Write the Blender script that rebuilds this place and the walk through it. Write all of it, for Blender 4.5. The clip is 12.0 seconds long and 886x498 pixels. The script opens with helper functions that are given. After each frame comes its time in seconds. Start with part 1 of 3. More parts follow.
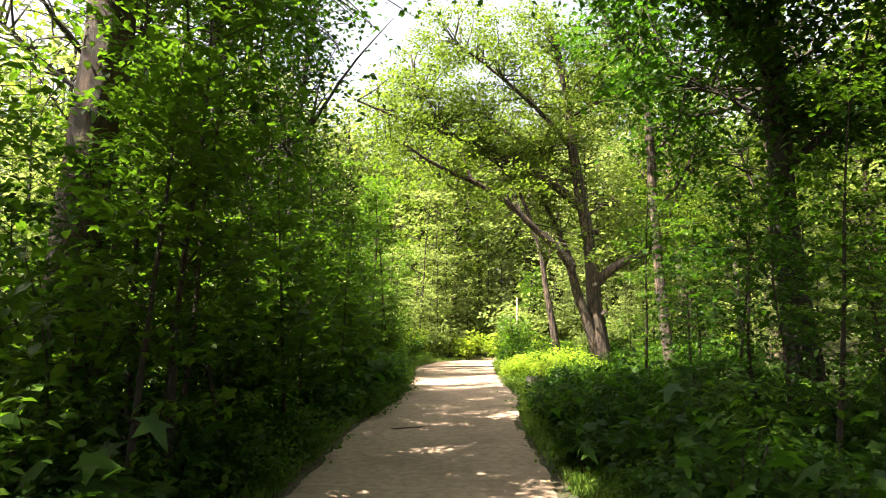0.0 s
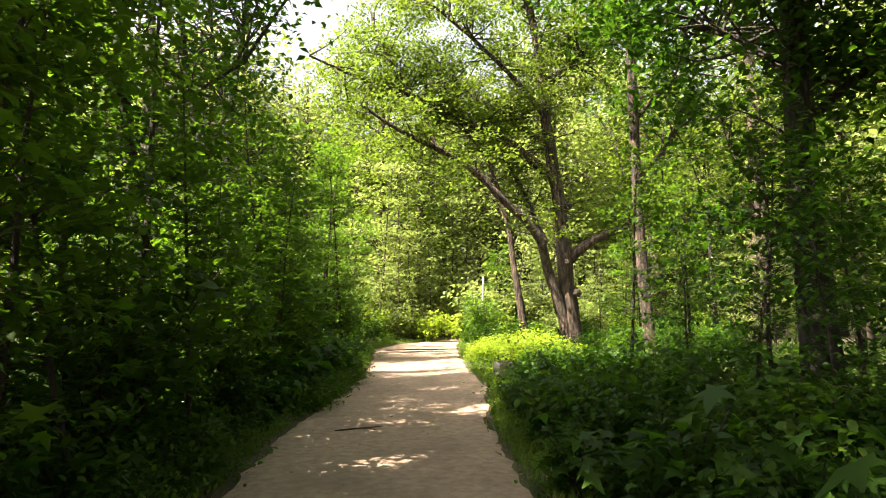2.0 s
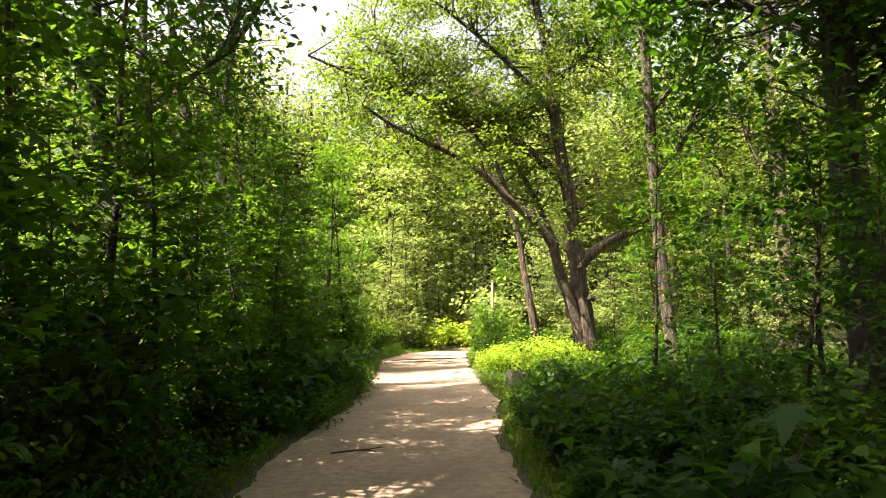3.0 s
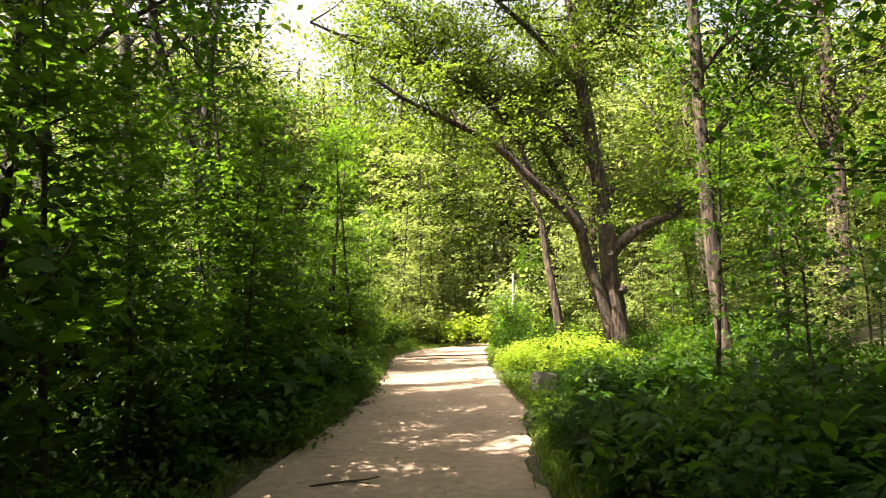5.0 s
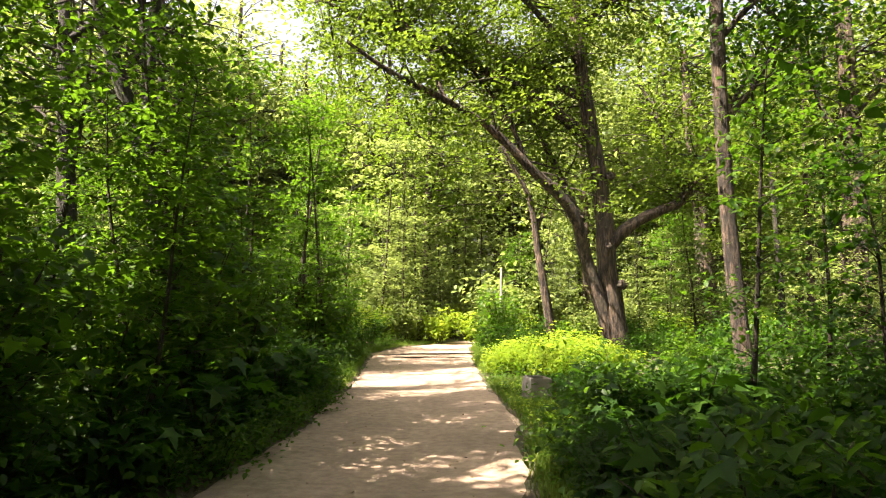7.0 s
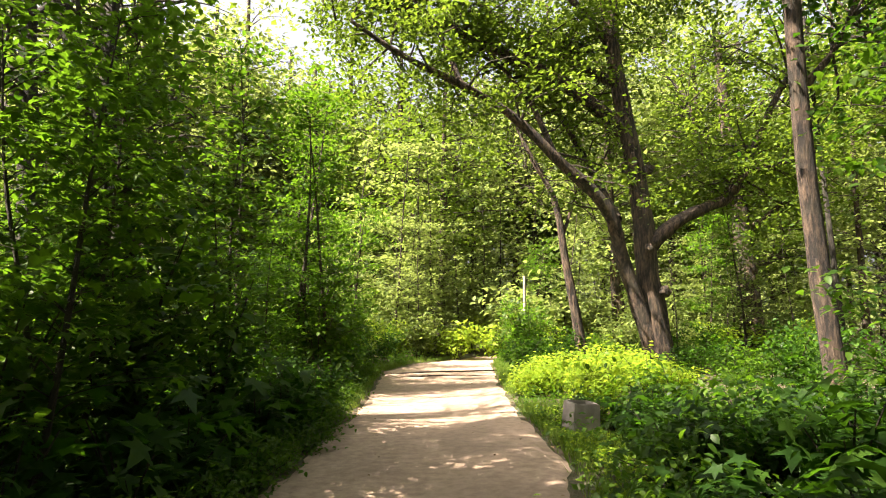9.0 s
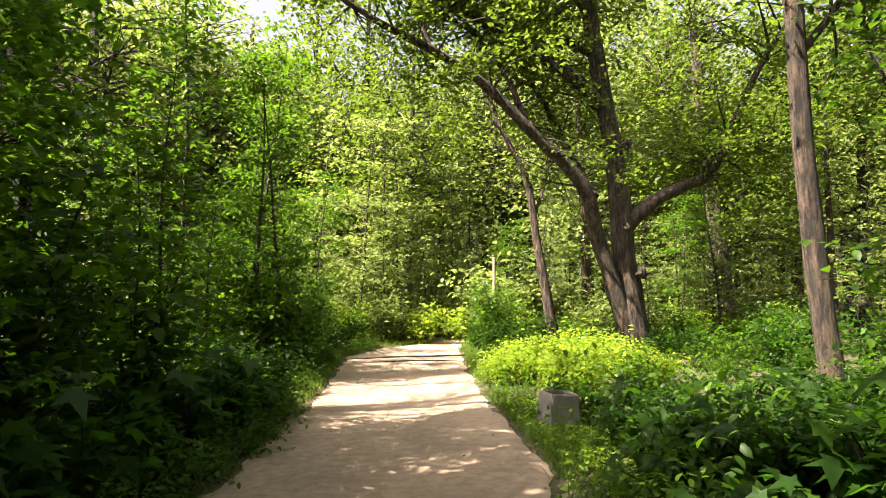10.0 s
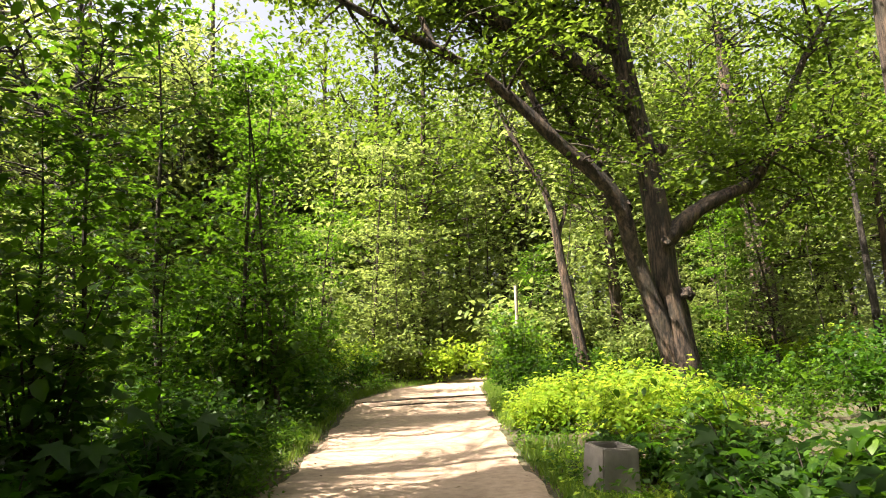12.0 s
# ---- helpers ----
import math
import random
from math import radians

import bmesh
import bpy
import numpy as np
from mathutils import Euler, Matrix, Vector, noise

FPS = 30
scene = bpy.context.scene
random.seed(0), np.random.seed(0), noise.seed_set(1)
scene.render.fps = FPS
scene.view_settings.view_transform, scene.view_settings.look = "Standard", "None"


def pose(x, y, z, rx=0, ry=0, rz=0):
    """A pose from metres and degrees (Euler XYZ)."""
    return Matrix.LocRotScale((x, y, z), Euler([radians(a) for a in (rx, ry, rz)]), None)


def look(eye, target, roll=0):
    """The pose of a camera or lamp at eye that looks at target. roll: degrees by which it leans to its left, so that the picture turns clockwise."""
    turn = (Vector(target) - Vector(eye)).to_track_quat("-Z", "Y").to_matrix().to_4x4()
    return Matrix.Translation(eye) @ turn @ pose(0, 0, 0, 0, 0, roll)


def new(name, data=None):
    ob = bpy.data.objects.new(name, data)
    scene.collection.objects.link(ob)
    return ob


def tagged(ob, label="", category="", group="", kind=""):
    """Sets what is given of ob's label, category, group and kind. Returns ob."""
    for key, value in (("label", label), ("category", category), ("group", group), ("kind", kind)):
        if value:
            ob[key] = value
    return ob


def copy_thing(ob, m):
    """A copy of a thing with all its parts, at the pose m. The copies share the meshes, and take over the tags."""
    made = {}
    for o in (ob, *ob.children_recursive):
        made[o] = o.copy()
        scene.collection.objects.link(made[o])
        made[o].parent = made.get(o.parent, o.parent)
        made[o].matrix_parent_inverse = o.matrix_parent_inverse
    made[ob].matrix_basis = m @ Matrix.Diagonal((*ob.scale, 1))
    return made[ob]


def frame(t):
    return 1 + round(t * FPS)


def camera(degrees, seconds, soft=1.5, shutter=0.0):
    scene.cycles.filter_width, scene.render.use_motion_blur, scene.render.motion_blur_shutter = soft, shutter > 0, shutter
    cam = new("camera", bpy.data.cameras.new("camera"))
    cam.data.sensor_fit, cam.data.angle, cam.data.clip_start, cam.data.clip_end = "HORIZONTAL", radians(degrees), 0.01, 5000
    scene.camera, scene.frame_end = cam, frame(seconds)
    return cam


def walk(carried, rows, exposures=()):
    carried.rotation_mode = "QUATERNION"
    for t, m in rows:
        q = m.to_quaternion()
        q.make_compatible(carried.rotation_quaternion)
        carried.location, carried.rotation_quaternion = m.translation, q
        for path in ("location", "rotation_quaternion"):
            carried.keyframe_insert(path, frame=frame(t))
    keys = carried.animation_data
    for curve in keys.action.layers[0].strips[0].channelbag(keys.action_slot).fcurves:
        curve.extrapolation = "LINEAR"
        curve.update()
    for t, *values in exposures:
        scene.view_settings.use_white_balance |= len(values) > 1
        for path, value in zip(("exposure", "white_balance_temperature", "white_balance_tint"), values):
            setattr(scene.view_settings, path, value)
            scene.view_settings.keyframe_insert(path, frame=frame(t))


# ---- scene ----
cam = camera(71.3, 12.0, soft=1.0)
METRES, EYE, TILT, LEAN, TURN = 10.2, 1.55, 7.4, 0.0, 0.0
EXPOSURE = [(0.0, 2.8, 6800, 13), (3.0, 2.78, 7000, 17), (6.0, 2.7, 7000, 17), (9.5, 2.55, 6900, 16), (12.0, 2.4, 6800, 14)]
ROWS = [
    (0.0, 0.0, 0.0, 0.0, 0.0, 0.0, -0.0),
    (0.5, 0.0046, 0.0492, -0.0035, 1.11, 0.47, 1.46),
    (1.0, 0.0027, 0.0894, -0.0088, 0.0, -0.28, -0.03),
    (1.5, 0.0035, 0.1273, -0.0153, -2.9, -1.13, 1.73),
    (2.0, 0.0099, 0.171, -0.0225, -3.3, -1.78, -0.47),
    (2.5, 0.0127, 0.2067, -0.029, -6.59, -3.01, 0.83),
    (3.0, 0.0188, 0.2491, -0.0342, -2.53, -1.04, 0.47),
    (3.5, 0.0203, 0.2869, -0.0392, -1.68, 0.37, -0.34),
    (5.5, 0.0321, 0.457, -0.0644, -0.82, -1.9, 0.88),
    (6.0, 0.0344, 0.4922, -0.0691, -3.65, -1.43, 0.43),
    (6.5, 0.0388, 0.5286, -0.0758, 0.09, 0.18, 0.44),
    (7.0, 0.0405, 0.5681, -0.0839, -2.11, -1.84, -0.43),
    (9.0, 0.0395, 0.7406, -0.1093, -0.7, -0.57, 0.43),
    (9.5, 0.0405, 0.7835, -0.1153, -6.05, -2.7, 1.41),
    (10.0, 0.0448, 0.8279, -0.1218, -3.65, -2.12, -0.05),
    (10.5, 0.0499, 0.8647, -0.1282, -5.93, -1.21, 0.65),
    (11.0, 0.0552, 0.9041, -0.1359, -2.16, -0.23, -0.23),
    (11.5, 0.0595, 0.945, -0.142, -1.98, -1.07, -0.25),
    (12.0, 0.0622, 0.9849, -0.1469, -1.96, 1.22, 2.06),
]
walk(cam, [(t, pose(0, 0, EYE, TILT, LEAN, TURN) @ pose(METRES * x, METRES * y, METRES * z, 90 + pitch, roll, yaw)) for t, x, y, z, yaw, pitch, roll in ROWS], EXPOSURE)

# ---- light ----
SUN_AZ, SUN_EL = radians(-113), radians(53)      # azimuth from +y, clockwise positive
TO_SUN = Vector((math.sin(SUN_AZ) * math.cos(SUN_EL), math.cos(SUN_AZ) * math.cos(SUN_EL), math.sin(SUN_EL)))
world = bpy.data.worlds.new("sky")
scene.world = world
world.use_nodes = True
wn = world.node_tree
sky = wn.nodes.new("ShaderNodeTexSky")
sky.sky_type, sky.sun_disc = "NISHITA", False
sky.sun_elevation, sky.sun_rotation = SUN_EL, SUN_AZ
sky.air_density, sky.dust_density = 1.0, 8.0
wn.nodes["Background"].inputs["Strength"].default_value = 0.065
haze = wn.nodes.new("ShaderNodeHueSaturation")           # a thin bright summer haze
haze.inputs["Saturation"].default_value, haze.inputs["Value"].default_value = 0.45, 1.1
wn.links.new(sky.outputs[0], haze.inputs["Color"])
wn.links.new(haze.outputs[0], wn.nodes["Background"].inputs["Color"])
sun = new("sun", bpy.data.lights.new("sun", "SUN"))
sun.data.energy, sun.data.angle, sun.data.color = 5.0, radians(0.6), (1.0, 0.92, 0.78)
sun.matrix_world = look(TO_SUN * 60, (0, 0, 0))

# ---- materials ----
def nodes_of(name):
    m = bpy.data.materials.new(name)
    m.use_nodes = True
    nt = m.node_tree
    return m, nt, nt.nodes["Principled BSDF"], nt.nodes["Material Output"]


def ramp(nt, fac, stops):
    r = nt.nodes.new("ShaderNodeValToRGB")
    e = r.color_ramp.elements
    e[0].position, e[0].color = stops[0][0], (*stops[0][1], 1)
    e[1].position, e[1].color = stops[-1][0], (*stops[-1][1], 1)
    for p, c in stops[1:-1]:
        e.new(p).color = (*c, 1)
    nt.links.new(fac, r.inputs[0])
    return r.outputs[0]


def noise_tex(nt, scale, detail=5, rough=0.6, stretch=(1, 1, 1)):
    tc = nt.nodes.new("ShaderNodeTexCoord")
    mp = nt.nodes.new("ShaderNodeMapping")
    mp.inputs["Scale"].default_value = stretch
    n = nt.nodes.new("ShaderNodeTexNoise")
    n.inputs["Scale"].default_value, n.inputs["Detail"].default_value, n.inputs["Roughness"].default_value = scale, detail, rough
    nt.links.new(tc.outputs["Object"], mp.inputs[0])
    nt.links.new(mp.outputs[0], n.inputs[0])
    return n.outputs["Fac"]


def mixc(nt, a, b, fac, mode="MIX"):
    x = nt.nodes.new("ShaderNodeMix")
    x.data_type, x.blend_type = "RGBA", mode
    for sock, v in ((x.inputs[6], a), (x.inputs[7], b), (x.inputs[0], fac)):
        if isinstance(v, (tuple, float, int)):
            sock.default_value = (*v, 1) if isinstance(v, tuple) else v
        else:
            nt.links.new(v, sock)
    return x.outputs[2]


def bump(nt, height, bsdf, strength, dist):
    b = nt.nodes.new("ShaderNodeBump")
    b.inputs["Strength"].default_value, b.inputs["Distance"].default_value = strength, dist
    nt.links.new(height, b.inputs["Height"])
    nt.links.new(b.outputs[0], bsdf.inputs["Normal"])


def leaf_material(name, dark, mid, light, glow, share=0.45):
    m, nt, p, out = nodes_of(name)
    geo = nt.nodes.new("ShaderNodeNewGeometry")
    info = nt.nodes.new("ShaderNodeObjectInfo")
    col = ramp(nt, geo.outputs["Random Per Island"], [(0.0, dark), (0.55, mid), (1.0, light)])
    vein = noise_tex(nt, 60, 3)
    col = mixc(nt, col, tuple(c * 0.55 for c in mid), ramp(nt, vein, [(0.45, (0, 0, 0)), (0.8, (0.6, 0.6, 0.6))]))
    hsv = nt.nodes.new("ShaderNodeHueSaturation")
    mr = nt.nodes.new("ShaderNodeMapRange")
    mr.inputs["To Min"].default_value, mr.inputs["To Max"].default_value = 0.75, 1.25
    nt.links.new(info.outputs["Random"], mr.inputs[0])
    nt.links.new(mr.outputs[0], hsv.inputs["Value"])
    nt.links.new(col, hsv.inputs["Color"])
    nt.links.new(hsv.outputs[0], p.inputs["Base Color"])
    p.inputs["Roughness"].default_value = 0.45
    p.inputs["Specular IOR Level"].default_value = 0.16
    tr = nt.nodes.new("ShaderNodeBsdfTranslucent")
    nt.links.new(mixc(nt, glow, tuple(c * 0.6 for c in glow), geo.outputs["Random Per Island"]), tr.inputs[0])
    mx = nt.nodes.new("ShaderNodeMixShader")
    mx.inputs[0].default_value = share
    nt.links.new(p.outputs[0], mx.inputs[1])
    nt.links.new(tr.outputs[0], mx.inputs[2])
    nt.links.new(mx.outputs[0], out.inputs[0])
    return m


LEAF_OAK = leaf_material("oak_leaf", (0.016, 0.034, 0.005), (0.04, 0.075, 0.01), (0.11, 0.165, 0.022), (0.22, 0.34, 0.028), 0.42)
LEAF_MAPLE = leaf_material("maple_leaf", (0.008, 0.024, 0.004), (0.017, 0.048, 0.006), (0.05, 0.105, 0.014), (0.085, 0.23, 0.01), 0.4)
LEAF_HAZEL = leaf_material("hazel_leaf", (0.011, 0.031, 0.004), (0.026, 0.062, 0.007), (0.075, 0.135, 0.016), (0.15, 0.32, 0.014), 0.43)
# far foliage: sunlight and haze are put into this paler, more glowing green
LEAF_FAR_SUNLIT = leaf_material("far_leaf_sunlit", (0.035, 0.06, 0.016), (0.09, 0.135, 0.036), (0.22, 0.28, 0.085), (0.38, 0.48, 0.11), 0.43)
# bright yellow-green: full sun on the bushes, put into the leaf colour
LEAF_SUNLIT = leaf_material("sunlit_leaf", (0.07, 0.15, 0.01), (0.14, 0.24, 0.02), (0.24, 0.32, 0.035), (0.48, 0.64, 0.05), 0.5)
GRASS = leaf_material("grass_blade", (0.05, 0.11, 0.015), (0.09, 0.17, 0.025), (0.17, 0.22, 0.05), (0.3, 0.42, 0.05), 0.35)


def bark_material(name, dark, light, patch, scale=1.0):
    m, nt, p, out = nodes_of(name)
    fur = noise_tex(nt, 11 * scale, 7, 0.75, (1, 1, 0.22))
    big = noise_tex(nt, 1.3, 3)
    col = ramp(nt, fur, [(0.44, dark), (0.54, tuple(0.45 * c for c in light)), (0.68, light)])
    col = mixc(nt, col, patch, ramp(nt, big, [(0.5, (0, 0, 0)), (0.72, (0.65, 0.65, 0.65))]))
    nt.links.new(col, p.inputs["Base Color"])
    p.inputs["Roughness"].default_value = 0.92
    bump(nt, fur, p, 1.0, 0.09)
    return m


BARK_OAK = bark_material("oak_bark", (0.012, 0.009, 0.007), (0.17, 0.115, 0.078), (0.045, 0.04, 0.024))
BARK_PINE = bark_material("pine_bark", (0.022, 0.015, 0.011), (0.12, 0.075, 0.052), (0.07, 0.06, 0.042), 0.8)
BARK_GREY = bark_material("grey_bark", (0.012, 0.01, 0.008), (0.065, 0.052, 0.038), (0.045, 0.05, 0.024), 1.4)
TWIG = bark_material("twig_bark", (0.03, 0.022, 0.015), (0.09, 0.065, 0.045), (0.09, 0.09, 0.045), 3.0)

DIRT, nt, p, out = nodes_of("trodden_dirt")
fine, mid_n, big = noise_tex(nt, 90, 6, 0.7), noise_tex(nt, 9, 5), noise_tex(nt, 0.9, 4)
c = ramp(nt, mid_n, [(0.3, (0.21, 0.145, 0.1)), (0.7, (0.37, 0.27, 0.2))])
c = mixc(nt, c, (0.15, 0.105, 0.075), ramp(nt, big, [(0.45, (0, 0, 0)), (0.7, (0.6, 0.6, 0.6))]))
c = mixc(nt, c, (0.42, 0.345, 0.285), ramp(nt, fine, [(0.55, (0, 0, 0)), (0.75, (0.5, 0.5, 0.5))]))
nt.links.new(c, p.inputs["Base Color"])
p.inputs["Roughness"].default_value = 0.95
bump(nt, mixc(nt, fine, mid_n, 0.6), p, 0.35, 0.015)

SOIL, nt, p, out = nodes_of("forest_floor")
fine, mid_n = noise_tex(nt, 40, 6, 0.7), noise_tex(nt, 2.0, 5)
c = ramp(nt, fine, [(0.3, (0.03, 0.022, 0.013)), (0.7, (0.14, 0.1, 0.06))])
c = mixc(nt, c, (0.035, 0.06, 0.015), ramp(nt, mid_n, [(0.4, (0, 0, 0)), (0.65, (0.9, 0.9, 0.9))]))
nt.links.new(c, p.inputs["Base Color"])
p.inputs["Roughness"].default_value = 0.95
bump(nt, fine, p, 0.8, 0.04)

CONCRETE, nt, p, out = nodes_of("weathered_concrete")
fine, big = noise_tex(nt, 70, 6, 0.7), noise_tex(nt, 4, 5)
c = ramp(nt, big, [(0.3, (0.13, 0.11, 0.095)), (0.7, (0.25, 0.225, 0.2))])
c = mixc(nt, c, (0.13, 0.125, 0.11), ramp(nt, fine, [(0.55, (0, 0, 0)), (0.75, (0.7, 0.7, 0.7))]))
nt.links.new(c, p.inputs["Base Color"])
p.inputs["Roughness"].default_value = 0.9
bump(nt, fine, p, 0.5, 0.01)

WOOD, nt, p, out = nodes_of("pale_wood")
gr = noise_tex(nt, 12, 5, 0.6, (1, 1, 0.1))
nt.links.new(ramp(nt, gr, [(0.3, (0.18, 0.15, 0.12)), (0.7, (0.36, 0.32, 0.26))]), p.inputs["Base Color"])
p.inputs["Roughness"].default_value = 0.85

LITTER = leaf_material("dry_leaf", (0.09, 0.055, 0.025), (0.17, 0.11, 0.05), (0.28, 0.2, 0.1), (0.2, 0.12, 0.04), 0.15)

# ---- mesh helpers ----
RNG = np.random.default_rng(7)


def fast_mesh(name, verts, faces, mat, smooth=False):
    verts, faces = np.asarray(verts, np.float32), np.asarray(faces, np.int32)
    me = bpy.data.meshes.new(name)
    n, k = faces.shape
    me.vertices.add(len(verts))
    me.vertices.foreach_set("co", verts.ravel())
    me.loops.add(n * k)
    me.loops.foreach_set("vertex_index", faces.ravel())
    me.polygons.add(n)
    me.polygons.foreach_set("loop_start", np.arange(n, dtype=np.int32) * k)
    if smooth:
        me.polygons.foreach_set("use_smooth", np.ones(n, dtype=bool))
    me.update(calc_edges=True)
    me.materials.append(mat)
    return me


def child(name, me, parent, label=""):
    ob = new(name, me)
    ob.parent = parent
    if label:
        ob["label"] = label
    if name in ("branchwork", "foliage", "crown"):
        ob["kind"] = "stuff"
    return ob


def thing(name, place, label, category, group=""):
    ob = new(name)
    ob.empty_display_size = 0.2
    ob.location = place
    return tagged(ob, label, category, group)


def smooth_line(pts, n):
    pts = np.asarray(pts, float)
    d = np.r_[0, np.cumsum(np.linalg.norm(np.diff(pts, axis=0), axis=1))]
    k = len(pts)
    tan = np.gradient(pts, d, axis=0) if k > 2 else np.repeat([(pts[1] - pts[0]) / d[-1]], 2, axis=0)
    out = []
    for s in np.linspace(0, d[-1], n):
        i = min(max(np.searchsorted(d, s) - 1, 0), k - 2)
        h = d[i + 1] - d[i]
        u = (s - d[i]) / h
        out.append((2 * u**3 - 3 * u**2 + 1) * pts[i] + (u**3 - 2 * u**2 + u) * h * tan[i]
                   + (-2 * u**3 + 3 * u**2) * pts[i + 1] + (u**3 - u**2) * h * tan[i + 1])
    return np.array(out)


def tube(pts, r0, r1, sides=10, rings=14, flare=0.0, rough=0.06):
    """Verts and quads of a tapered, uneven stem along pts."""
    line = smooth_line(pts, rings)
    t = np.linspace(0, 1, rings)
    rad = r0 + (r1 - r0) * t + flare * r0 * np.exp(-t * rings * 0.55)
    tan = np.gradient(line, axis=0)
    tan /= np.linalg.norm(tan, axis=1)[:, None]
    ref = np.array([0.31, 0.9, 0.2]) if abs(tan[0][2]) > 0.7 else np.array([0, 0, 1.0])
    u = np.cross(tan, ref)
    u /= np.linalg.norm(u, axis=1)[:, None]
    w = np.cross(tan, u)
    a = np.linspace(0, 2 * np.pi, sides, endpoint=False)
    wob = 1 + rough * RNG.normal(size=(rings, sides)) + rough * 1.2 * np.sin(a * 3 + RNG.uniform(0, 6))[None]
    v = line[:, None] + (rad[:, None] * wob)[..., None] * (np.cos(a)[None, :, None] * u[:, None] + np.sin(a)[None, :, None] * w[:, None])
    v = v.reshape(-1, 3)
    i, j = np.meshgrid(np.arange(rings - 1), np.arange(sides), indexing="ij")
    f = np.stack([i * sides + j, i * sides + (j + 1) % sides, (i + 1) * sides + (j + 1) % sides, (i + 1) * sides + j], -1).reshape(-1, 4)
    return v, f


def join(parts):
    vs, fs, n = [], [], 0
    for v, f in parts:
        vs.append(v)
        fs.append(f + n)
        n += len(v)
    return np.vstack(vs), np.vstack(fs)


KITE = (np.array([(0, 0, 0), (-0.3, 0.45, 0.08), (0, 1, -0.12), (0.3, 0.45, 0.08)]), np.array([(0, 3, 2), (0, 2, 1)]))
OVAL = (np.array([(0, 0, 0), (-0.27, 0.28, 0.07), (-0.25, 0.66, 0.04), (0, 1, -0.14), (0.25, 0.66, 0.04), (0.27, 0.28, 0.07), (0, 0.3, 0), (0, 0.68, -0.03)]),
        np.array([(0, 5, 6), (6, 5, 4), (6, 4, 7), (7, 4, 3), (0, 6, 1), (6, 2, 1), (6, 7, 2), (7, 3, 2)]))
LOBED = (np.array([(0, 0.28, 0), (0, 0, 0), (-0.3, -0.06, 0.0), (-0.2, 0.15, 0.03), (-0.58, 0.42, -0.06), (-0.2, 0.46, 0.05), (0, 1, -0.1),
                   (0.2, 0.46, 0.05), (0.58, 0.42, -0.06), (0.2, 0.15, 0.03), (0.3, -0.06, 0.0)]),
         np.array([(0, i, i + 1) for i in range(1, 10)] + [(0, 10, 1)])[:, ::-1])
BLADE = (np.array([(-0.02, 0, 0), (0.02, 0, 0), (0.015, 0.55, 0.02), (0, 1, -0.12)]), np.array([(0, 1, 2), (0, 2, 3)]))


def leaf_mesh(name, at, size, mat, shape=KITE, tilt=0.55, up=False):
    at = np.asarray(at, float)
    n = len(at)
    head = RNG.uniform(0, 2 * np.pi, n)
    if up:
        nx, ny = RNG.normal(0, 0.32, n), RNG.normal(0, 0.32, n)
        y = np.stack([nx, ny, np.ones(n)], 1)
        z = np.stack([np.cos(head), np.sin(head), np.zeros(n)], 1)
    else:
        y = np.stack([np.cos(head), np.sin(head), RNG.normal(-0.25, 0.4, n)], 1)
        z = np.stack([RNG.normal(0, tilt, n), RNG.normal(0, tilt, n), np.ones(n)], 1)
    y /= np.linalg.norm(y, axis=1)[:, None]
    x = np.cross(y, z)
    x /= np.linalg.norm(x, axis=1)[:, None]
    z = np.cross(x, y)
    s = size * RNG.uniform(0.6, 1.3, n)
    sv, sf = shape
    v = at[:, None] + s[:, None, None] * (sv[None, :, 0, None] * x[:, None] + sv[None, :, 1, None] * y[:, None] + sv[None, :, 2, None] * z[:, None])
    f = sf[None] + (np.arange(n) * len(sv))[:, None, None]
    return fast_mesh(name, v.reshape(-1, 3), f.reshape(-1, sf.shape[1]), mat)


# the canopy has gaps, through which the sun reaches these clearings: x, y, half lengths, how open
CLEARINGS = [(0.5, 18.4, 2.3, 2.8, 1.0), (2.9, 19.3, 2.2, 2.0, 1.0), (5.6, 22.4, 1.6, 1.6, 0.9), (5.0, 33.0, 10.0, 7.0, 0.85), (-3.0, 24.0, 2.0, 2.0, 0.4), (0.6, 11.8, 0.9, 0.7, 0.8), (4.1, 14.2, 1.3, 1.2, 0.85),
             (0.2, 14.2, 1.0, 0.4, 0.85), (0.6, 9.3, 0.7, 0.3, 0.8), (0.8, 24.0, 2.2, 2.0, 0.9), (1.5, 28.5, 3.0, 2.2, 0.95), (-1.9, 22.0, 1.3, 2.2, 0.8), (5.3, 9.6, 0.5, 0.5, 0.8), (7.4, 22.1, 1.5, 0.8, 0.9)]


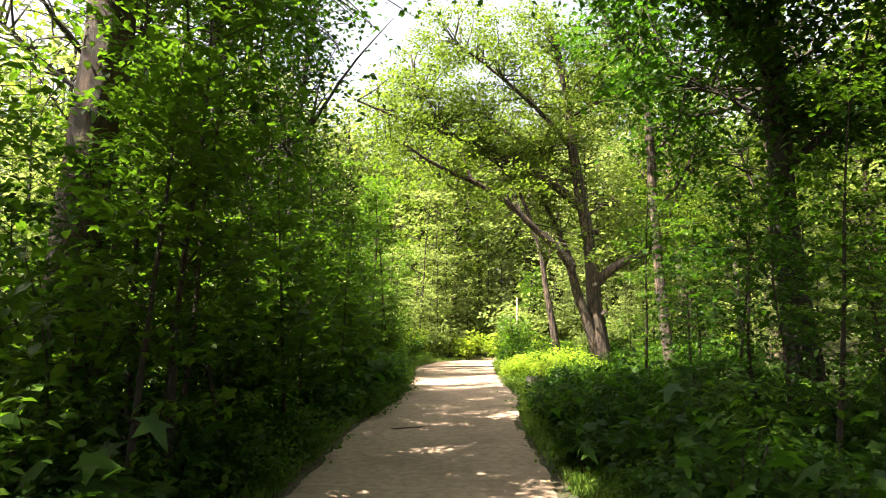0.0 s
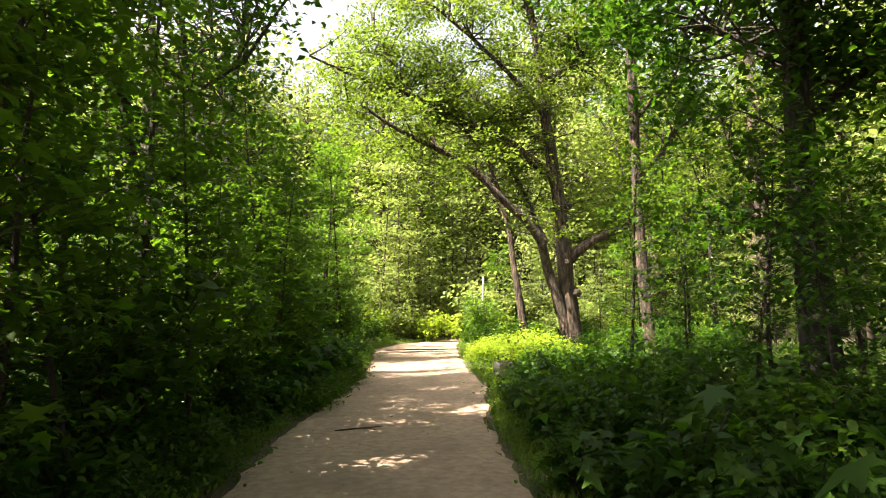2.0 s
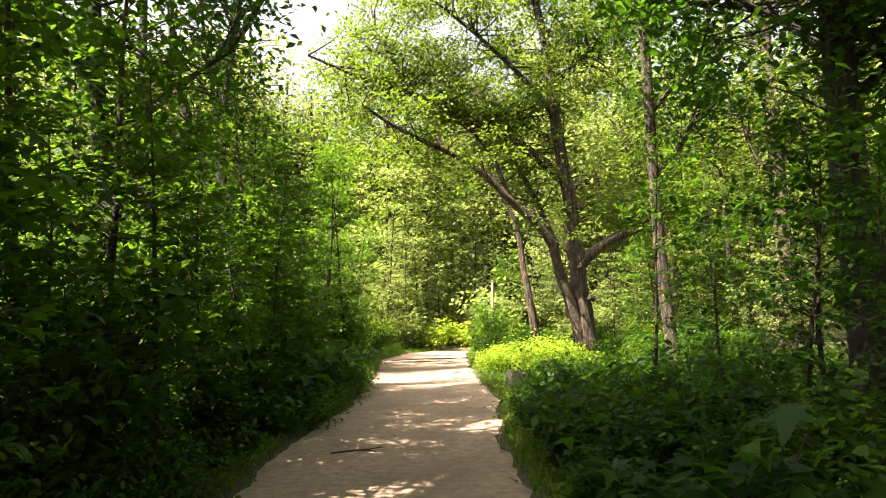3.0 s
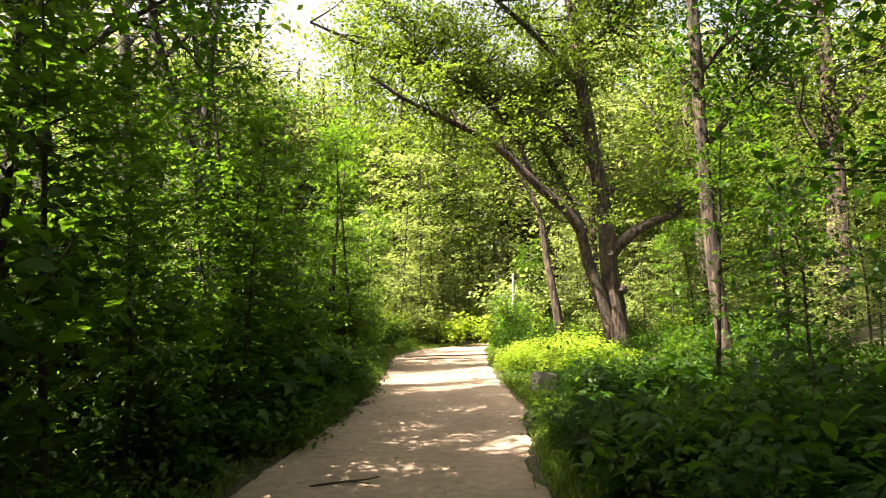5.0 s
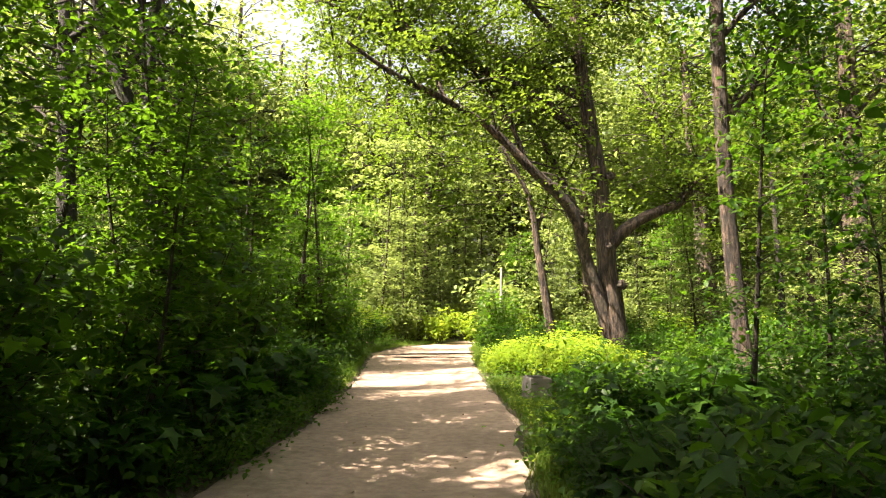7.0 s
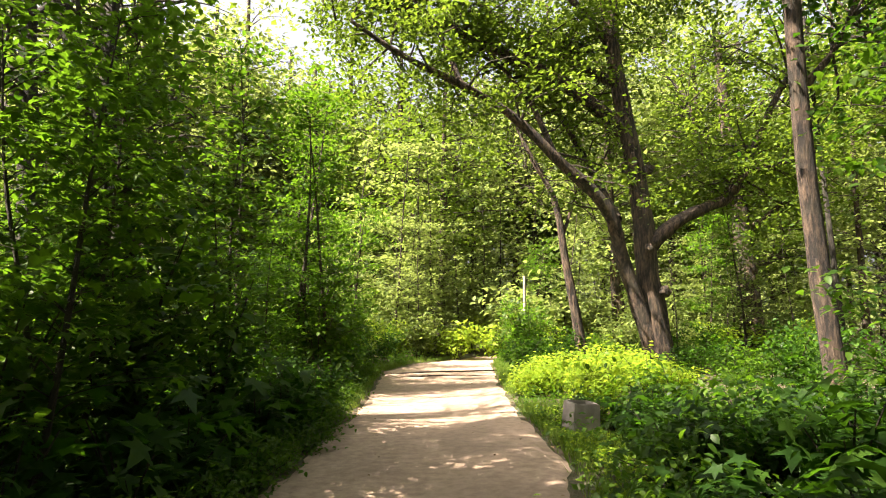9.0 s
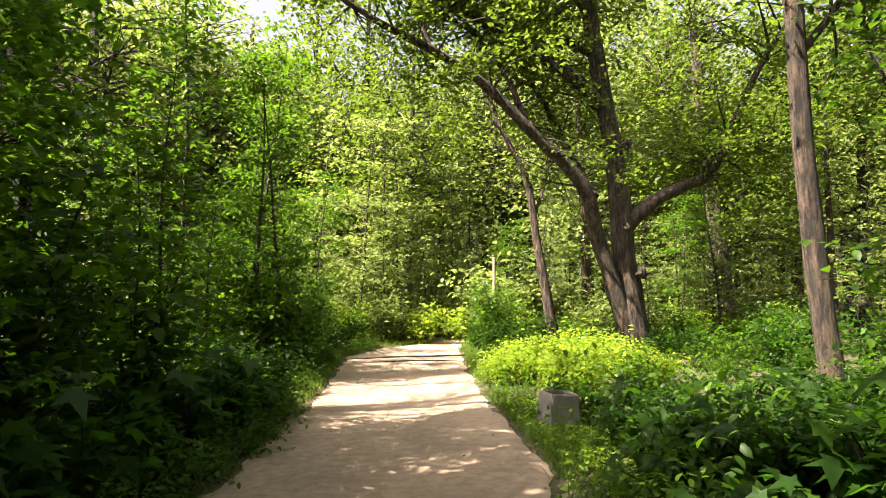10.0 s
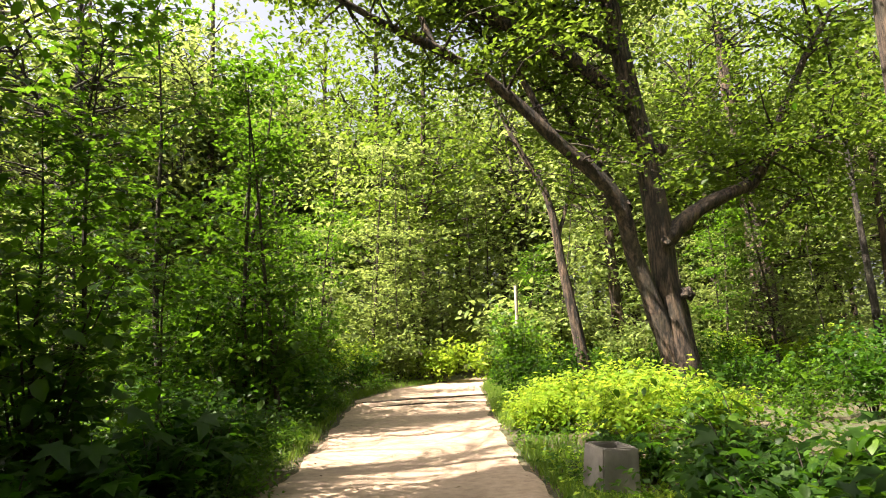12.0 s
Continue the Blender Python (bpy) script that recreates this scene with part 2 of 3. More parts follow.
def shade_kept(pts, few=False):
    """True where a leaf stays: the crowns are thin where their shadow would fall on a clearing."""
    pts = np.asarray(pts, float)
    gx = pts[:, 0] - pts[:, 2] * TO_SUN.x / TO_SUN.z
    gy = pts[:, 1] - pts[:, 2] * TO_SUN.y / TO_SUN.z
    keep = np.ones(len(pts), bool)
    for x, y, a, b, o in [(2.9, 19.3, 1.3, 1.2, 0.9), (0.8, 18.6, 1.5, 2.0, 1.0), (6.9, 22.1, 1.5, 0.55, 0.9)] if few else CLEARINGS:
        d = ((gx - x) / a) ** 2 + ((gy - y) / b) ** 2
        keep &= ~((d < 1) & (RNG.random(len(pts)) < o))
    if few:
        return keep
    fleck = np.array([noise.noise((a * 0.75, b * 0.75, 6)) for a, b in zip(gx, gy)])
    limit = np.full(len(pts), 0.1)
    limit[gx < -1.2] = -0.2
    limit[(gx < -1.2) & (gy > 6.5) & (gy < 15)] = -0.36
    limit[(gx < -1.2) & (gy < 6)] = 0.12
    limit[(np.abs(gx) < 1.5) & (gy > 6) & (gy < 16)] = 0.03
    limit[(gx > 1.6) & (gy < 15)] = -0.02
    limit[(gx > 1.6) & (gy < 11)] = 0.5
    keep &= ~((fleck > limit) & (RNG.random(len(pts)) < 0.95))
    return keep | (((gx - 2.1) / 1.5) ** 2 + ((gy - 15.6) / 1.6) ** 2 < 1)      # the bin stands in shade


def clumps(centres, count, sigma, flat=0.55):
    c = np.repeat(np.asarray(centres, float), count, axis=0)
    return c + RNG.normal(size=c.shape) * np.array([sigma, sigma, sigma * flat])


def tree(name, place, trunk, r0, r1, limbs, label, bark, leaf, leaf_size, twigs=60, reach=1.4, count=60, sigma=0.45,
         crown=None, crown_clumps=0, category="tree", group="", open_sky=True, shape=KITE, trunk_twigs=0.6, flare=0.5, sides=14):
    """Trunk and limbs are lines in world places; twigs with leaf clumps grow from the outer part of them.
    crown: further clumps in an ellipsoid (centre, half sizes)."""
    org = np.array(place, float)
    ob = thing(name, place, label, category, group)
    tv, tf = tube(np.array(trunk) - org, r0, r1, sides, 22, flare)
    child("trunk", fast_mesh("trunk", tv, tf, bark, True), ob)
    roots = []
    for pts, a, b in limbs:
        v, f = tube(np.array(pts) - org, a, b, 9, 26, 0.15, 0.09)
        child("limb", fast_mesh("limb", v, f, bark, True), ob)
        ln = smooth_line(pts, 24)
        roots.append(ln[7:])
    ln = smooth_line(trunk, 40)
    roots.append(ln[int(40 * trunk_twigs):])
    roots = np.vstack(roots)
    tw, ends = [], []
    for i in range(twigs):
        a = roots[RNG.integers(len(roots))]
        d = RNG.normal(size=3) * np.array([1, 1, 0.55]) + np.array([0, 0, 0.25])
        d /= np.linalg.norm(d)
        l = reach * RNG.uniform(0.4, 1.15)
        m = a + d * l * 0.5 + RNG.normal(size=3) * 0.1 * l
        e = a + d * l + np.array([0, 0, -0.08 * l])
        if open_sky == "path" and not shade_kept([e], True)[0]:
            continue
        tw.append(tube([a - org, m - org, e - org], 0.012 + 0.012 * l, 0.004, 4, 5, 0, 0.0))
        ends += [m, e, e]
    if crown is not None:
        cc, hs = np.array(crown[0], float), np.array(crown[1], float)
        q = RNG.normal(size=(crown_clumps, 3))
        q /= np.linalg.norm(q, axis=1)[:, None]
        q *= RNG.uniform(0.25, 1.0, (crown_clumps, 1)) ** 0.5
        q = cc + q * hs
        if open_sky == "path":
            q = q[shade_kept(q, True)]
        for e in q:
            d = np.linalg.norm(roots - e, axis=1) + 0.8 * np.maximum(0, roots[:, 2] - e[2]) + RNG.uniform(0, 1.5, len(roots))
            a = roots[d.argmin()]
            if open_sky == "path" and np.linalg.norm(a - e) > 2.4:
                continue
            m = (a + e) / 2 + np.array([0, 0, 0.08]) * np.linalg.norm(e - a) + RNG.normal(size=3) * 0.12
            tw.append(tube([a - org, m - org, e - org], 0.012 + 0.012 * np.linalg.norm(e - a), 0.005, 4, 6, 0, 0.0))
            ends += [e, e * 0.8 + m * 0.2]
    v, f = join(tw)
    child("branchwork", fast_mesh("branchwork", v, f, TWIG), ob)
    at = clumps(ends, count, sigma)
    at = at[at[:, 2] > 0.3]
    if open_sky:
        at = at[shade_kept(at, open_sky == "path")]
    child("crown", leaf_mesh("crown", at - org, leaf_size, leaf, shape), ob)
    return ob


# ---- ground and path ----
PATH = np.array([(-14, -0.3, 1.3), (0, -0.2, 1.3), (6, -0.17, 1.29), (10, -0.1, 1.27), (14, 0.33, 1.33), (18, 0.42, 1.28), (22, 0.42, 1.38), (26, 0.5, 1.6),
                 (29, 0.9, 1.3), (31, 1.7, 1.0), (33, 2.9, 0.9), (36, 5.0, 0.9), (40, 9.0, 0.9), (46, 16.0, 0.9)])


def path_at(y):
    return np.interp(y, PATH[:, 0], PATH[:, 1]), np.interp(y, PATH[:, 0], PATH[:, 2])


def height(x, y):
    c, h = path_at(y)
    d = abs(x - c) - h
    base = 0.03 * noise.noise((x * 0.35, y * 0.35, 0)) + 0.012 * noise.noise((x * 1.7, y * 1.7, 3))
    bank = 0.06 * min(max(d / 0.5, 0), 1) + 0.1 * min(max((d - 0.5) / 5, 0), 1)
    dip = -0.3 * math.exp(-((x - 2.6) ** 2 + (y - 16.3) ** 2) / 0.9) if d > 0 else 0.0
    return base + bank + dip * min(max(d / 0.4, 0), 1)


def on_path(x, y, margin=0.0):
    c, h = path_at(y)
    return abs(x - c) < h + margin


xs = np.r_[-400, -120, -60, np.arange(-24, -4, 1.0), np.arange(-4, 6, 0.2), np.arange(6, 26, 1.0), 60, 120, 400]
ys = np.r_[-400, -120, -40, np.arange(-12, 3, 1.0), np.arange(3, 32, 0.25), np.arange(32, 56, 1.0), 120, 400]
gv = []
for y in ys:
    for x in xs:
        gv.append((x, y, height(x, y) - (0.05 if on_path(x, y, -0.16) else 0.0)))
nx = len(xs)
i, j = np.meshgrid(np.arange(len(ys) - 1), np.arange(nx - 1), indexing="ij")
gf = np.stack([i * nx + j, i * nx + j + 1, (i + 1) * nx + j + 1, (i + 1) * nx + j], -1).reshape(-1, 4)
tagged(new("ground", fast_mesh("ground", gv, gf, SOIL, True)), "dark woodland soil with moss and leaf litter", "ground", kind="structure")

pv, ys2, nc = [], np.arange(-13, 45, 0.12), 28
for y in ys2:
    c, h = path_at(y)
    wl = h + 0.12 * noise.noise((0, y * 0.9, 9)) + 0.05 * noise.noise((0, y * 4, 4))
    wr = h + 0.12 * noise.noise((5, y * 0.9, 2)) + 0.05 * noise.noise((3, y * 4, 8))
    for k in range(nc):
        u = k / (nc - 1)
        x = c - wl + u * (wl + wr)
        edge = min(u, 1 - u)
        z = height(x, y) + 0.03 - 0.022 * math.exp(-edge * 30) + 0.012 * noise.noise((x * 2.6, y * 2.6, 1)) - 0.03 * math.sin(math.pi * u)
        pv.append((x, y, z))
i, j = np.meshgrid(np.arange(len(ys2) - 1), np.arange(nc - 1), indexing="ij")
pf = np.stack([i * nc + j, i * nc + j + 1, (i + 1) * nc + j + 1, (i + 1) * nc + j], -1).reshape(-1, 4)
tagged(new("path", fast_mesh("path", pv, pf, DIRT, True)), "trodden beige dirt footpath through the wood", "footpath", kind="structure")

# ---- the oak beside the path ----
tree("oak_tree", (5.62, 22.1, 0.05),
     [(5.7, 22.1, -0.1), (5.59, 22.1, 0.9), (5.42, 22.1, 2.22), (5.34, 22.1, 3.83), (5.2, 22.1, 5.12), (5.02, 22.1, 6.3), (4.8, 22.1, 8.0), (4.62, 22.2, 10.4), (4.1, 22.3, 13.0)],
     0.29, 0.11,
     [([(5.5, 22.1, 0.5), (5.1, 22.0, 1.9), (4.72, 21.8, 2.9), (4.44, 21.5, 3.75), (3.1, 21.1, 5.1), (2.0, 20.8, 6.05), (1.0, 20.4, 6.5), (-0.1, 20.0, 6.9), (-1.3, 19.7, 7.6)], 0.2, 0.04),
      ([(4.5, 21.5, 3.7), (4.35, 22.3, 4.7), (4.15, 22.6, 5.4), (3.75, 23.0, 6.5), (3.2, 23.2, 7.6)], 0.15, 0.04),
      ([(4.95, 22.1, 5.95), (4.5, 22.0, 6.4), (3.53, 21.7, 7.0), (2.07, 21.3, 7.6), (0.15, 20.9, 8.35), (-1.7, 20.5, 8.85), (-2.9, 20.0, 9.2)], 0.17, 0.03),
      ([(4.85, 22.1, 7.2), (4.2, 22.3, 7.6), (3.5, 22.6, 8.3), (2.3, 23.1, 9.2), (1.2, 23.4, 10.4)], 0.12, 0.03),
      ([(5.4, 22.1, 3.1), (5.62, 22.05, 3.34), (6.33, 22.17, 3.85), (6.99, 22.34, 4.15), (7.58, 22.5, 4.4), (8.15, 22.7, 5.12), (8.65, 22.9, 5.97), (9.3, 23.0, 7.2), (10.3, 23.2, 8.6)], 0.17, 0.05),
      ([(7.6, 22.5, 4.4), (7.9, 22.2, 4.9), (8.6, 22.0, 5.1), (9.6, 21.8, 5.4)], 0.06, 0.02),
      ([(4.75, 22.1, 8.2), (3.6, 21.8, 9.4), (2.3, 21.5, 10.5), (0.4, 21.0, 11.8)], 0.1, 0.03),
      ([(1.0, 20.4, 6.5), (0.5, 20.6, 7.8), (-0.3, 20.7, 9.0), (-1.0, 20.8, 10.4)], 0.06, 0.02),
      ([(3.1, 21.1, 5.1), (2.7, 21.5, 6.4), (1.7, 21.8, 8.0), (1.2, 22.0, 9.4)], 0.07, 0.02),
      ([(4.75, 22.1, 9.0), (5.4, 22.3, 9.8), (6.6, 22.5, 10.8), (7.8, 22.6, 12.0)], 0.1, 0.03)],
     "old multi-stemmed oak with dark furrowed bark arching over the path", BARK_OAK, LEAF_OAK, 0.125,
     twigs=300, reach=1.7, count=44, sigma=0.27, crown=((3.2, 21.8, 10.2), (6.0, 3.8, 3.6)), crown_clumps=300, trunk_twigs=0.72, shape=KITE, open_sky="path", flare=0.3)

oak = bpy.data.objects["oak_tree"]
for x, y, z, r in [(4.98, 21.9, 4.95, 0.13), (5.5, 21.95, 5.0, 0.12), (5.7, 21.85, 2.1, 0.13), (4.72, 21.95, 7.3, 0.1), (5.35, 21.75, 3.1, 0.1)]:
    bm = bmesh.new()
    bmesh.ops.create_icosphere(bm, subdivisions=3, radius=r)
    for v in bm.verts:
        v.co *= 1 + 0.45 * noise.noise(v.co * 11 + Vector((x * 9, z * 7, 0)))
    me = bpy.data.meshes.new("burr")
    bm.to_mesh(me)
    bm.free()
    me.materials.append(BARK_OAK)
    child("burr", me, oak, "knobbly burr on the bark").location = Vector((x, y, z)) - oak.location

# ---- trees whose trunks stand clear ----
tree("tall_tree", (5.9, 16.1, 0.05), [(5.95, 16.1, -0.1), (5.86, 16.1, 0.4), (5.72, 16.1, 2.0), (5.6, 16.05, 3.6), (5.5, 15.9, 5.5), (5.42, 15.8, 9.0), (5.3, 15.8, 14)], 0.145, 0.07,
     [([(5.45, 15.9, 6.0), (6.2, 15.7, 6.8), (7.4, 15.6, 7.6)], 0.06, 0.02), ([(5.55, 16.0, 4.6), (6.3, 16.2, 5.4), (6.9, 16.3, 6.6)], 0.06, 0.02),
      ([(5.4, 15.8, 8.5), (4.6, 15.4, 9.2), (3.9, 15.2, 10.2)], 0.05, 0.02)],
     "tall slim tree with rough brown bark", BARK_OAK, LEAF_MAPLE, 0.14, twigs=60, reach=1.5, count=40, sigma=0.38,
     crown=((5.8, 15.6, 10.5), (2.8, 2.6, 3.0)), crown_clumps=60, flare=0.15)
tree("broad_tree", (5.5, 9.6, 0.05), [(5.55, 9.6, -0.1), (5.49, 9.6, 1.7), (5.4, 9.6, 3.06), (5.39, 9.6, 4.6), (5.3, 9.6, 8), (5.2, 9.6, 13)], 0.22, 0.1,
     [([(5.4, 9.6, 4.0), (6.0, 9.2, 4.6), (7.2, 8.8, 5.0)], 0.07, 0.02), ([(5.4, 9.6, 4.6), (5.0, 10.4, 5.6), (4.2, 11.2, 6.2)], 0.07, 0.02),
      ([(5.35, 9.6, 5.6), (4.2, 9.0, 6.6), (2.8, 8.6, 7.4)], 0.08, 0.02), ([(5.35, 9.6, 6.4), (4.6, 8.0, 7.4), (3.4, 6.4, 8.2)], 0.08, 0.02)],
     "dark straight trunk of a leafy tree in deep shade", BARK_GREY, LEAF_MAPLE, 0.15, twigs=150, reach=1.6, count=44, sigma=0.4, trunk_twigs=0.22,
     crown=((5.6, 9.0, 8.4), (3.6, 3.6, 3.2)), crown_clumps=110)
tree("slender_tree", (4.95, 27.0, 0.05), [(4.98, 27, -0.1), (4.87, 27, 0.9), (4.5, 27, 3.3), (4.17, 27, 5.4), (3.4, 27, 6.9), (2.6, 27.2, 9.2)], 0.16, 0.04,
     [([(4.4, 27, 4.0), (4.9, 27.2, 5.4), (5.3, 27.4, 7.4)], 0.06, 0.02)],
     "slender leaning tree with a dark trunk", BARK_OAK, LEAF_OAK, 0.17, twigs=70, reach=1.4, count=24, sigma=0.42)
tree("gnarled_tree", (11.8, 30.0, 0.05), [(11.85, 30, -0.1), (11.79, 30, 1.2), (11.69, 30, 4), (11.6, 30, 6), (11.4, 30, 8), (11.2, 30, 12)], 0.42, 0.14,
     [([(11.7, 30, 3.4), (12.6, 29.6, 3.6), (13.1, 29.4, 4.6)], 0.12, 0.03), ([(11.7, 30, 4.6), (13.2, 29.6, 5.8), (14.2, 29.2, 7.4)], 0.12, 0.03),
      ([(11.6, 30, 5.6), (10.4, 29.8, 7.4), (9.8, 29.6, 9.6)], 0.12, 0.03)],
     "old tree with gnarled dark branches", BARK_OAK, LEAF_OAK, 0.2, twigs=90, reach=1.8, count=24, sigma=0.5, crown=((11.6, 30, 10), (4, 3, 3.5)), crown_clumps=70)
tree("forest_tree", (11.3, 21.0, 0.05), [(11.25, 21, -0.1), (11.3, 21, 1.5), (11.45, 21, 4), (11.48, 21, 7.4), (11.3, 21, 13)], 0.33, 0.12,
     [([(11.5, 21, 5.6), (10.7, 20.8, 6.4), (10.2, 20.6, 7.6)], 0.1, 0.03), ([(11.5, 21, 6.4), (12.6, 21, 7.6), (13.4, 21, 9.4)], 0.1, 0.03)],
     "stout dark tree beyond the undergrowth", BARK_OAK, LEAF_OAK, 0.18, twigs=70, reach=1.8, count=24, sigma=0.5, crown=((11.4, 21, 9.5), (3.6, 3, 3)), crown_clumps=60)
tree("pine_tree", (-4.45, 7.2, 0.05), [(-4.5, 7.2, -0.1), (-4.37, 7.2, 1.2), (-4.23, 7.2, 2.8), (-4.13, 7.2, 4.2), (-4.06, 7.2, 5.6), (-3.9, 7.2, 9), (-3.7, 7.2, 15)], 0.33, 0.17,
     [([(-4.0, 7.2, 7.0), (-3.0, 7.6, 8.0), (-1.8, 8.2, 8.8)], 0.08, 0.02), ([(-4.0, 7.2, 8.0), (-3.4, 6.0, 9.0), (-2.4, 4.6, 9.8)], 0.08, 0.02), ([(-4.0, 7.2, 7.4), (-5.2, 7.6, 8.6), (-6.6, 8.2, 9.4)], 0.08, 0.02)],
     "thick old trunk with scaly reddish-brown bark", BARK_PINE, LEAF_MAPLE, 0.17, twigs=80, reach=1.8, count=34, sigma=0.5, crown=((-3.6, 7.0, 10.5), (4.4, 4.6, 3)), crown_clumps=170, trunk_twigs=0.5, flare=0.12)
tree("leaning_tree", (-3.1, 10.5, 0.05), [(-2.95, 10.5, -0.1), (-3.14, 10.5, 0.67), (-3.4, 10.5, 1.8), (-3.64, 10.5, 2.9), (-3.85, 10.5, 3.9), (-4.1, 10.6, 6.0), (-4.2, 10.8, 9)], 0.15, 0.06,
     [([(-3.85, 10.5, 3.8), (-3.2, 10.8, 4.6), (-2.4, 11.2, 5.4)], 0.05, 0.015), ([(-3.95, 10.5, 4.6), (-4.4, 9.6, 5.4), (-4.6, 8.8, 6.4)], 0.05, 0.015),
      ([(-4.1, 10.6, 6.0), (-3.2, 10.2, 7.4), (-2.0, 10.0, 8.6), (-0.8, 9.8, 9.4)], 0.05, 0.02), ([(-4.15, 10.7, 7.0), (-3.6, 11.4, 8.2), (-2.4, 12.0, 9.4)], 0.05, 0.02),
      ([(-4.1, 10.6, 6.4), (-3.4, 9.4, 7.8), (-2.2, 8.6, 9.0)], 0.05, 0.02)],
     "dark leaning maple trunk in the shade", BARK_GREY, LEAF_MAPLE, 0.14, twigs=90, reach=1.3, count=34, sigma=0.38, trunk_twigs=0.35, crown=((-3.0, 10.3, 9.0), (3.4, 3.2, 2.4)), crown_clumps=120)
tree("forked_tree", (-3.15, 15.6, 0.05), [(-3.0, 15.6, -0.1), (-3.3, 15.5, 1.4), (-3.62, 15.5, 2.6), (-3.85, 15.5, 3.6), (-4.3, 15.5, 4.9), (-4.8, 15.5, 6.4), (-5.1, 15.4, 9)], 0.2, 0.06,
     [([(-3.75, 15.5, 3.2), (-3.85, 15.5, 4.2), (-3.9, 15.5, 5.4), (-3.6, 15.4, 8.0), (-3.3, 15.2, 10)], 0.12, 0.03), ([(-3.9, 15.5, 5.0), (-4.15, 15.6, 6.5), (-4.5, 15.7, 8.4)], 0.07, 0.02)],
     "forked grey tree with leaning twin stems", BARK_GREY, LEAF_MAPLE, 0.15, twigs=110, reach=1.4, count=30, sigma=0.4, trunk_twigs=0.45, crown=((-4.4, 15.4, 9.5), (2.6, 2.8, 2.4)), crown_clumps=60)

# ---- the wood on the sunny side, and unseen shade trees added behind and beside ----
def wood_tree(x, y, tall, r, spread, bark, leaf, size, clump, label, low=0.0, **more):
    lean = RNG.normal(0, 0.35, 2)
    trunk = [(x, y, -0.1), (x + lean[0] * 0.3, y + lean[1] * 0.3, tall * 0.3), (x + lean[0] * 0.8, y + lean[1] * 0.5, tall * 0.65), (x + lean[0], y + lean[1], tall)]
    limbs = []
    for k in range(5):
        a, z = RNG.uniform(0, 6.28), tall * RNG.uniform(0.38, 0.7)
        l = spread * RNG.uniform(0.5, 0.9)
        u = z / tall
        p0 = np.array([x + lean[0] * u, y + lean[1] * u, z])
        d = np.array([math.cos(a), math.sin(a), 0.6])
        limbs.append(([p0, p0 + d * l * 0.5 + np.array([0, 0, 0.1]), p0 + d * l + np.array([0, 0, 0.5])], r * 0.35, 0.02))
    return tree("wood_tree", (x, y, 0.05), trunk, r, r * 0.35, limbs, label, bark, leaf, size, crown=((x + lean[0], y + lean[1], tall * (0.66 - low)), (spread, spread, tall * (0.32 + low))),
                crown_clumps=clump, group="trees of the wood", trunk_twigs=0.15 if low else 0.4, sides=9, **more)


# several stand out of view, added so their crowns shade the near undergrowth
for x, y, tall in [(-7.0, 12.5, 13), (-8.0, 25.5, 12), (-12.5, 21.0, 17), (-7.5, 4.0, 14), (-13.0, 3.0, 17), (-4.5, 0.5, 13), (-16.5, 13.0, 18),
                   (-5.0, -5.5, 14), (4.5, 1.0, 13), (3.8, -5.0, 14), (8.5, 5.0, 13), (-3.5, 3.4, 13), (-2.9, -1.2, 13), (7.2, 6.6, 11), (-6.2, 17.8, 11), (9.2, 10.6, 12), (7.6, 2.4, 13), (10.5, 6.8, 12)]:
    wood_tree(x, y, tall, RNG.uniform(0.14, 0.24), RNG.uniform(3.0, 3.9), BARK_GREY, LEAF_MAPLE if y < 10 else LEAF_OAK, 0.15 if y < 10 else 0.2, 120, "leafy woodland tree with a grey trunk", twigs=60, reach=1.6, count=30 if y < 10 else 18, sigma=0.5)

wood_tree(12.5, 26.0, 13, 0.1, 1.6, BARK_GREY, LEAF_OAK, 0.2, 40, "slim dark woodland tree", twigs=30, reach=1.2, count=18, sigma=0.4)
wood_tree(16.0, 30.0, 15, 0.13, 1.8, BARK_PINE, LEAF_OAK, 0.2, 40, "slim tree with reddish bark", twigs=30, reach=1.2, count=18, sigma=0.4)

# trees farther off, of three forms
forms = []
for k in range(3):
    # two of the forms carry the far leaf with sunlight in its colour
    forms.append(wood_tree(10.0 + 6 * k, 40.0 + 3 * k, 14 + k, 0.2, 3.6, (BARK_GREY, BARK_PINE, BARK_OAK)[k], (LEAF_FAR_SUNLIT, LEAF_OAK, LEAF_FAR_SUNLIT)[k], 0.26, 120,
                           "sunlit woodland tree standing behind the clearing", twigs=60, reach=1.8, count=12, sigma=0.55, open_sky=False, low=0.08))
spots = []
while len(spots) < 75:
    x, y = RNG.uniform(-42, 48), RNG.uniform(26, 66)
    if y < 44 and x < -1 or y < 33 and x < 13 or math.hypot(x - 1, y - 30) < 6.5 or on_path(x, y, 1.2) or abs(x) > y * 0.85 + 4:
        continue
    if all(math.hypot(x - a, y - b) > 3.4 for a, b in spots):
        spots.append((x, y))
# the ones beside and behind the start are unseen, added to block sky light
spots += [(14.5, 15.0), (17.0, 24.0), (13.5, 9.0), (19.0, 18.0), (21.0, 12.0), (11.0, 2.5), (14.0, -3), (8.0, -7.0), (-10, -4), (0, -12), (0.6, 38.0), (-7.0, 46.0), (-1.0, 50.0), (5.5, 47.0), (-12.0, 46.5), (-15.5, 43.0), (-19.0, 45.0), (-18, 22), (-20, 8), (-19, 30), (22, 28)]
for k, (x, y) in enumerate(spots):
    copy_thing(forms[k % 3], pose(x, y, 0.05, 0, 0, RNG.uniform(0, 360)) @ Matrix.Scale(RNG.uniform(0.75, 1.15) * (1.0 if y < 41 else 1.35), 4))

